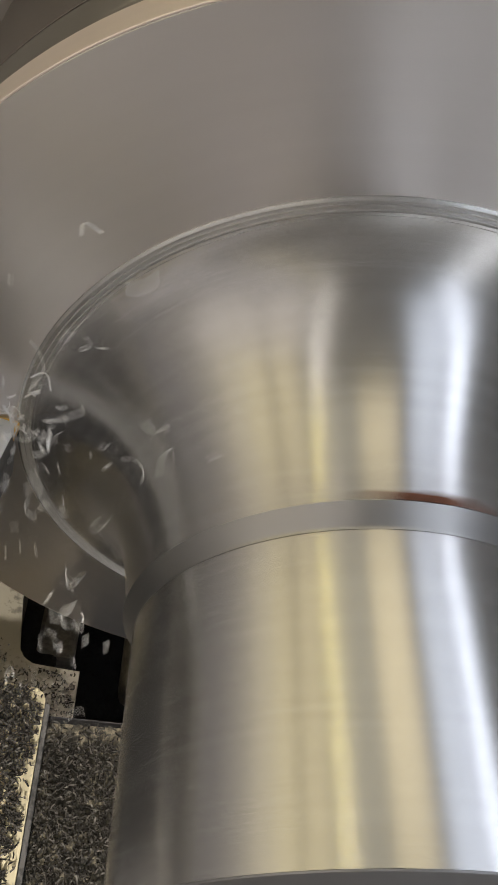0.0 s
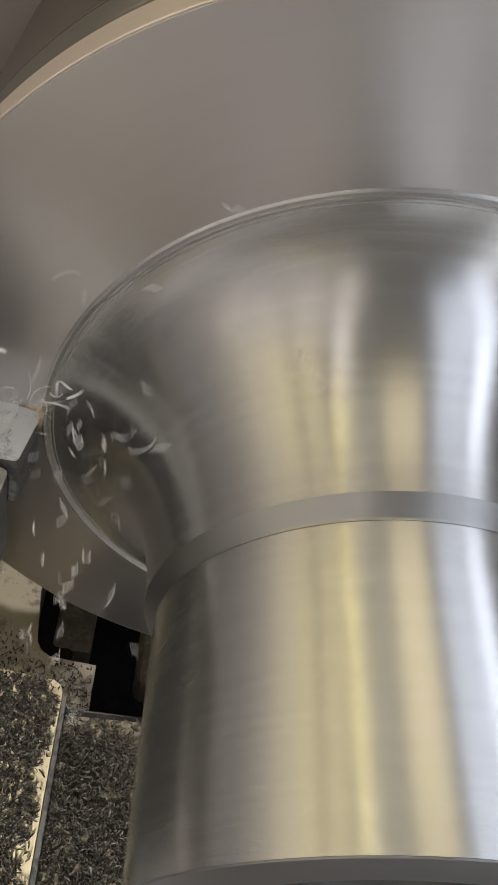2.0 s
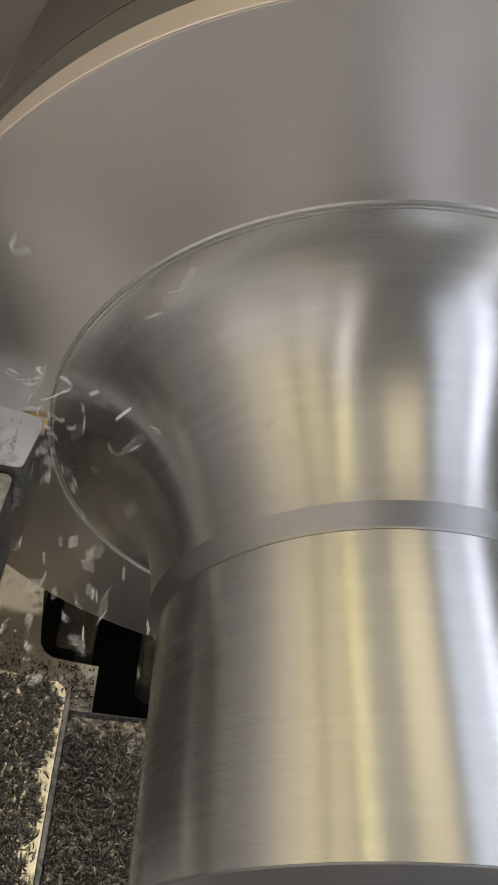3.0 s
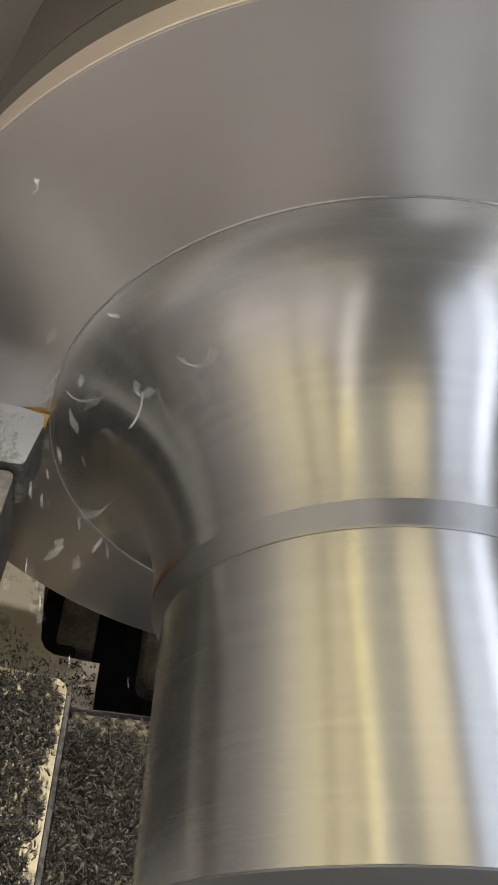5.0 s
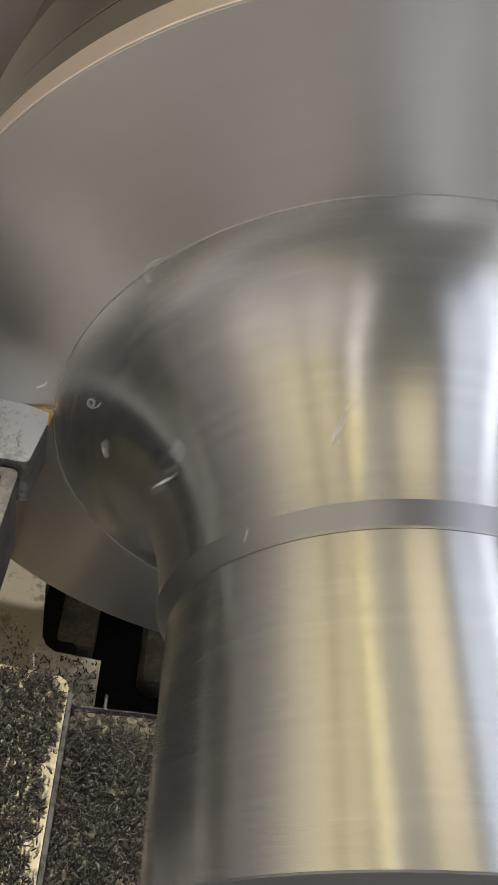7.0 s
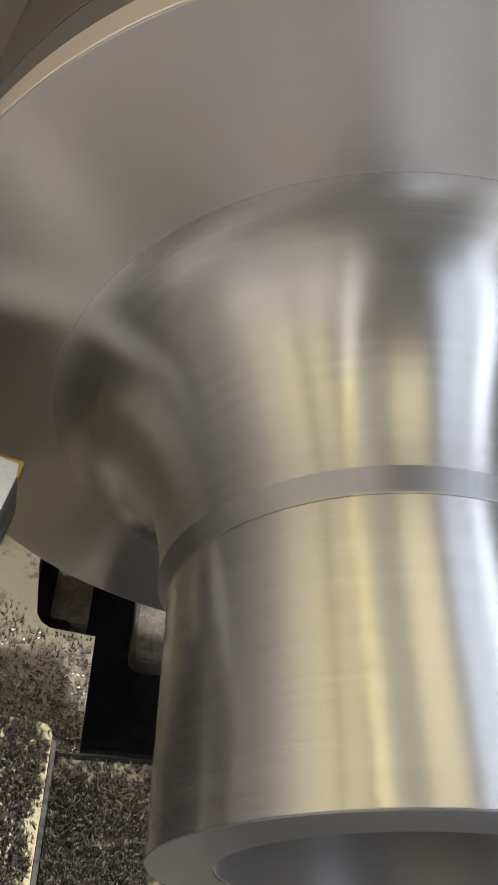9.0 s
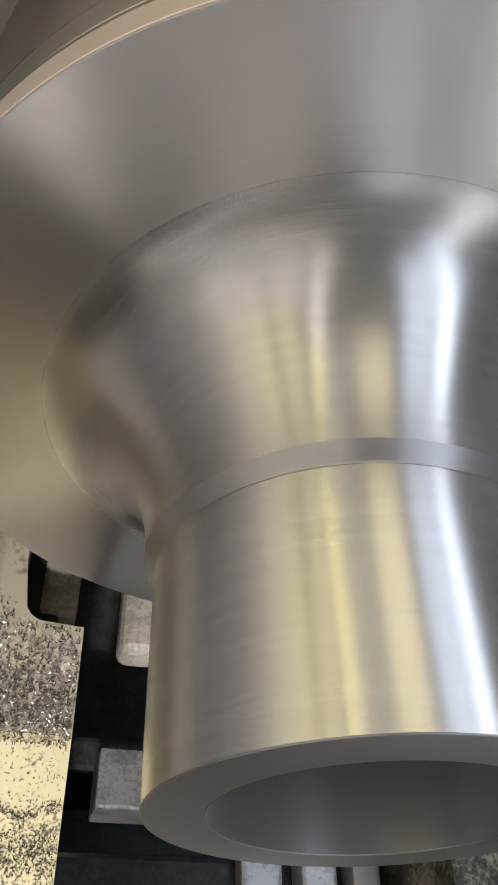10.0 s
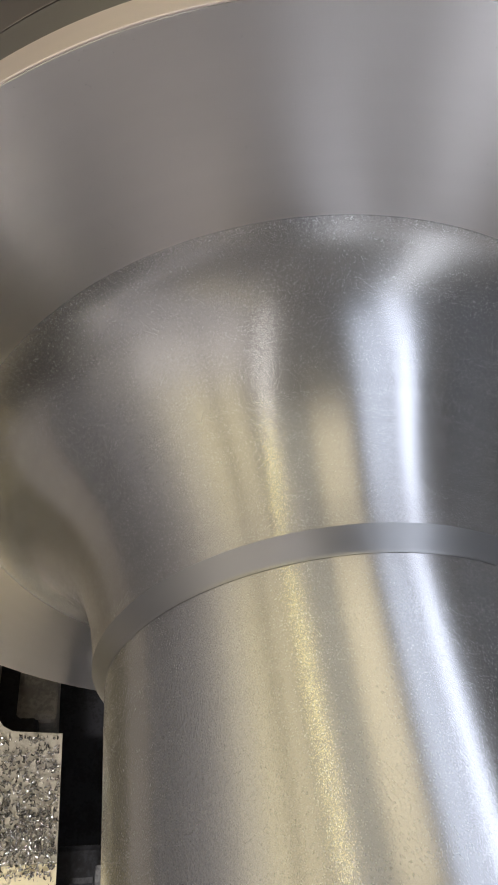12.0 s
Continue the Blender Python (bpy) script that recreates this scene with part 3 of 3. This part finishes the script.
# Heap outside the view, added so that the steel reflects a darker bed.
scatter("unseen_chip_heap", 7000, on_unseen_heap, 7, CHIP_OLD, "heap of dark chips added out of view to darken the reflections", 1.9)
scatter("chip_dust_on_bed", 3200, on_bed_bare, 4, CHIP_OLD, "thin dark lines of chips on cream paint", 0.6)


def flying_chips():
    """Chips that leave the cutting edge, fly, and come to rest below."""
    rng = random.Random(11)
    forms = []
    for name, label, length, width, turns, pitch in (
            ("chip_sliver", "tiny bright steel sliver thrown off by the cutting tool", (0.005, 0.010), (0.0008, 0.0013), (60, 200), (0.4, 0.8)),
            ("chip_crumb", "small steel crumb thrown off by the cutting tool", (0.003, 0.005), (0.0010, 0.0016), (30, 120), (0.3, 0.6)),
            ("chip_flake", "short broad steel flake thrown off by the cutting tool", (0.005, 0.009), (0.0012, 0.0020), (40, 160), (0.3, 0.6)),
            ("chip_curl", "bright curled steel chip thrown off by the cutting tool", (0.009, 0.019), (0.0008, 0.0015), (240, 600), (0.35, 0.75)),
            ("chip_ribbon", "long bent steel ribbon thrown off by the cutting tool", (0.010, 0.020), (0.0007, 0.0012), (60, 240), (0.3, 0.7))):
        meshes = []
        for k in range(9):
            bm = bmesh.new()
            curl(bm, Matrix(), rng.uniform(*length), rng.uniform(*width), rng.uniform(*turns), rng, 0.0003, rng.uniform(*pitch))
            meshes.append(mesh_of(name, bm, CHIP_FLYING))
        forms.append((name, label, meshes))
    flights = []
    t = -0.35
    while t < 7.3:
        rate = 300 if t < 3.2 else 130 if t < 5 else 115 if t < 6.2 else 42
        t += rng.expovariate(rate)
        name, label, meshes = forms[len(flights) % 5]
        ob = tagged(new(name, rng.choice(meshes)), label, "metal chip", name.replace("chip_", "") + "s flying off the tool")
        flights.append((ob, t, rng.randrange(1 << 30)))
    return flights


def body_radius(y):
    if y < 0.0 or y > 0.25:
        return 0.0
    if y < FILLET_Y0:
        return R_TUBE
    if y < FILLET_Y1 - 0.008:
        u = math.asin(min(1.0, (y - FILLET_Y0) / (FILLET_Y1 - FILLET_Y0)))
        return FILLET_R1 - (FILLET_R1 - FILLET_R0) * math.cos(u)
    return 0.272


flights = flying_chips()


# ---- what moves ----
def slide(t):
    """How far the carriage has run back along the bed."""
    return float(np.interp(t, [0, 8.3, 8.5, 8.7, 9.0, 9.2, 9.5, 10.0, 10.6, 12.0], [0, 0, -0.002, -0.010, -0.0545, -0.090, -0.150, -0.245, -0.300, -0.300]))


def draw_back(t):
    return float(np.interp(t, [0, 8.3, 8.6, 9.0, 9.6, 12.0], [0, 0, -0.003, -0.006, -0.012, -0.012]))


def spin_angles():
    """Spindle angle in degrees, one value each thirtieth of a second; it runs at about 300 turns a minute and coasts to rest."""
    speed = lambda t: np.interp(t, [0, 9.5, 11.2, 11.7, 11.88, 12.0], [1780, 1780, 1250, 420, 0, 0])
    n = 12 * FPS + 1
    raw = [0.0]
    for k in range(1, n):
        raw.append(raw[-1] - speed((k - 0.5) / FPS) / FPS)
    knots = [(0.0, -6), (0.5, 175), (1.0, -104), (1.5, 16), (2.0, 170), (2.5, -24), (3.0, 30), (5.0, -88), (5.5, 32), (6.0, 150), (6.5, -76), (8.5, 30), (9.0, 170), (9.5, -45), (10.0, 160), (10.5, 175), (11.0, -13), (11.4, -200), (11.7, 288), (11.9, 215), (12.0, 215)]
    fix = []
    for t, want in knots:
        at = raw[round(t * FPS)]
        d = (want - at) % 360
        fix.append(d - 360 if d > 180 else d)
    for i in range(1, len(fix)):
        while fix[i] - fix[i - 1] > 180:
            fix[i] -= 360
        while fix[i] - fix[i - 1] < -180:
            fix[i] += 360
    return [raw[k] + float(np.interp(k / FPS, [q[0] for q in knots], fix)) for k in range(n)]


def chip_rows(t0, seed):
    rng = random.Random(seed)
    p = CONTACT + Vector((-0.002, -0.002, 0.005))
    kind = rng.random()
    if kind < 0.44:      # lingering round the cutting edge
        v = Vector((rng.uniform(-0.2, 0.25), rng.uniform(-0.22, -0.02), rng.uniform(0.2, 0.95)))
    elif kind < 0.64:    # thrown up and over the flange face
        v = Vector((rng.uniform(-0.25, 0.55), rng.uniform(-0.35, -0.06), rng.uniform(0.7, 2.0)))
    elif kind < 0.85:    # thrown across towards the hub
        v = Vector((rng.uniform(0.15, 0.85), rng.uniform(-0.6, -0.08), rng.uniform(0.2, 1.2)))
    else:                # dropping straight off the edge
        v = Vector((rng.uniform(0.0, 0.3), rng.uniform(-0.35, -0.03), rng.uniform(-0.4, 0.4)))
    axis = Vector((rng.gauss(0, 1), rng.gauss(0, 1), rng.gauss(0, 1))).normalized()
    turn, rate = rng.uniform(0, 6.3), rng.uniform(-0.9, 0.9)
    hidden = Matrix.Translation((-0.26, 0.214, -0.018))
    rows = []
    k0 = math.ceil(t0 * FPS)
    if k0 > 0:
        rows += [(0.0, hidden)] + ([((k0 - 1) / FPS, hidden)] if k0 > 1 else [])
    dt = 1 / FPS
    k = k0
    p = p + v * (k0 / FPS - t0)
    resting = None
    while resting is None and k < 12 * FPS:
        if k >= 0:
            rows.append((k / FPS, Matrix.Translation(p) @ Matrix.Rotation(turn, 4, axis)))
        for _ in range(4):
            v.z -= 9.81 * dt / 4
            v *= 1 - 0.9 * dt / 4
            p = p + v * dt / 4
            r, lim = math.hypot(p.x, p.z), body_radius(p.y) + 0.004
            if p.y > FILLET_Y1 - 0.012 and r < 0.28:
                p.y, v.y = FILLET_Y1 - 0.0125, -abs(v.y) * 0.5 - 0.1
            elif r < lim:
                out = Vector((p.x, 0, p.z)) / max(r, 1e-6)
                p = p + out * (lim - r)
                v = v - out * (v.dot(out)) * 1.4 + Vector((-0.15, 0, 0))
            ground = -0.615
            if p.y < 0.16 and -0.45 < p.x < 0.17:
                ground = WING_Z if p.x < -0.15 else BRIDGE_Z
            elif p.x < -0.146 and p.y < 0.205:
                ground = BED_Z
            if p.z < ground + 0.002:
                p.z = ground - 0.024
                resting = ground
                break
        turn += rate
        k += 1
    if k / FPS < 11.9:
        for tt in [k / FPS] + ([8.3, 8.5, 8.7, 9.0, 9.2, 9.5, 10.0, 10.6, 12.0] if resting in (WING_Z, BRIDGE_Z) else [12.0]):
            rows.append((tt, Matrix.Translation(p + Vector((0, slide(tt) if resting in (WING_Z, BRIDGE_Z) else 0, 0))) @ Matrix.Rotation(turn, 4, axis)))
    return rows


def motions():
    angles = spin_angles()
    turning = [(k / FPS, pose(0, 0, 0, 0, a, 0)) for k, a in enumerate(angles)]
    walk(piece, turning)
    walk(spindle_chuck, turning)
    walk(step, [(0.0, pose(0, 0, 0)), (1.0, pose(0, 0.0003, 0)), (2.0, pose(0, 0.0005, 0)), (3.0, pose(0, 0.0009, 0)), (5.0, pose(0, 0.0013, 0)), (6.5, pose(0, 0.00136, 0)), (8.2, pose(0, 0.00158, 0)), (12.0, pose(0, 0.00158, 0))])
    times = [0, 8.3, 8.4, 8.5, 8.6, 8.7, 8.8, 8.9, 9.0, 9.1, 9.2, 9.35, 9.5, 9.75, 10.0, 10.3, 10.6, 12.0]
    for rider in riders:
        back = rider in (holder, post) or rider.name in ("chips_on_holder", "chips_on_post")
        walk(rider, [(t, pose(draw_back(t) if back else 0, slide(t), 0)) for t in times])
    for ob, t0, seed in flights:
        walk(ob, chip_rows(t0, seed))


motions()
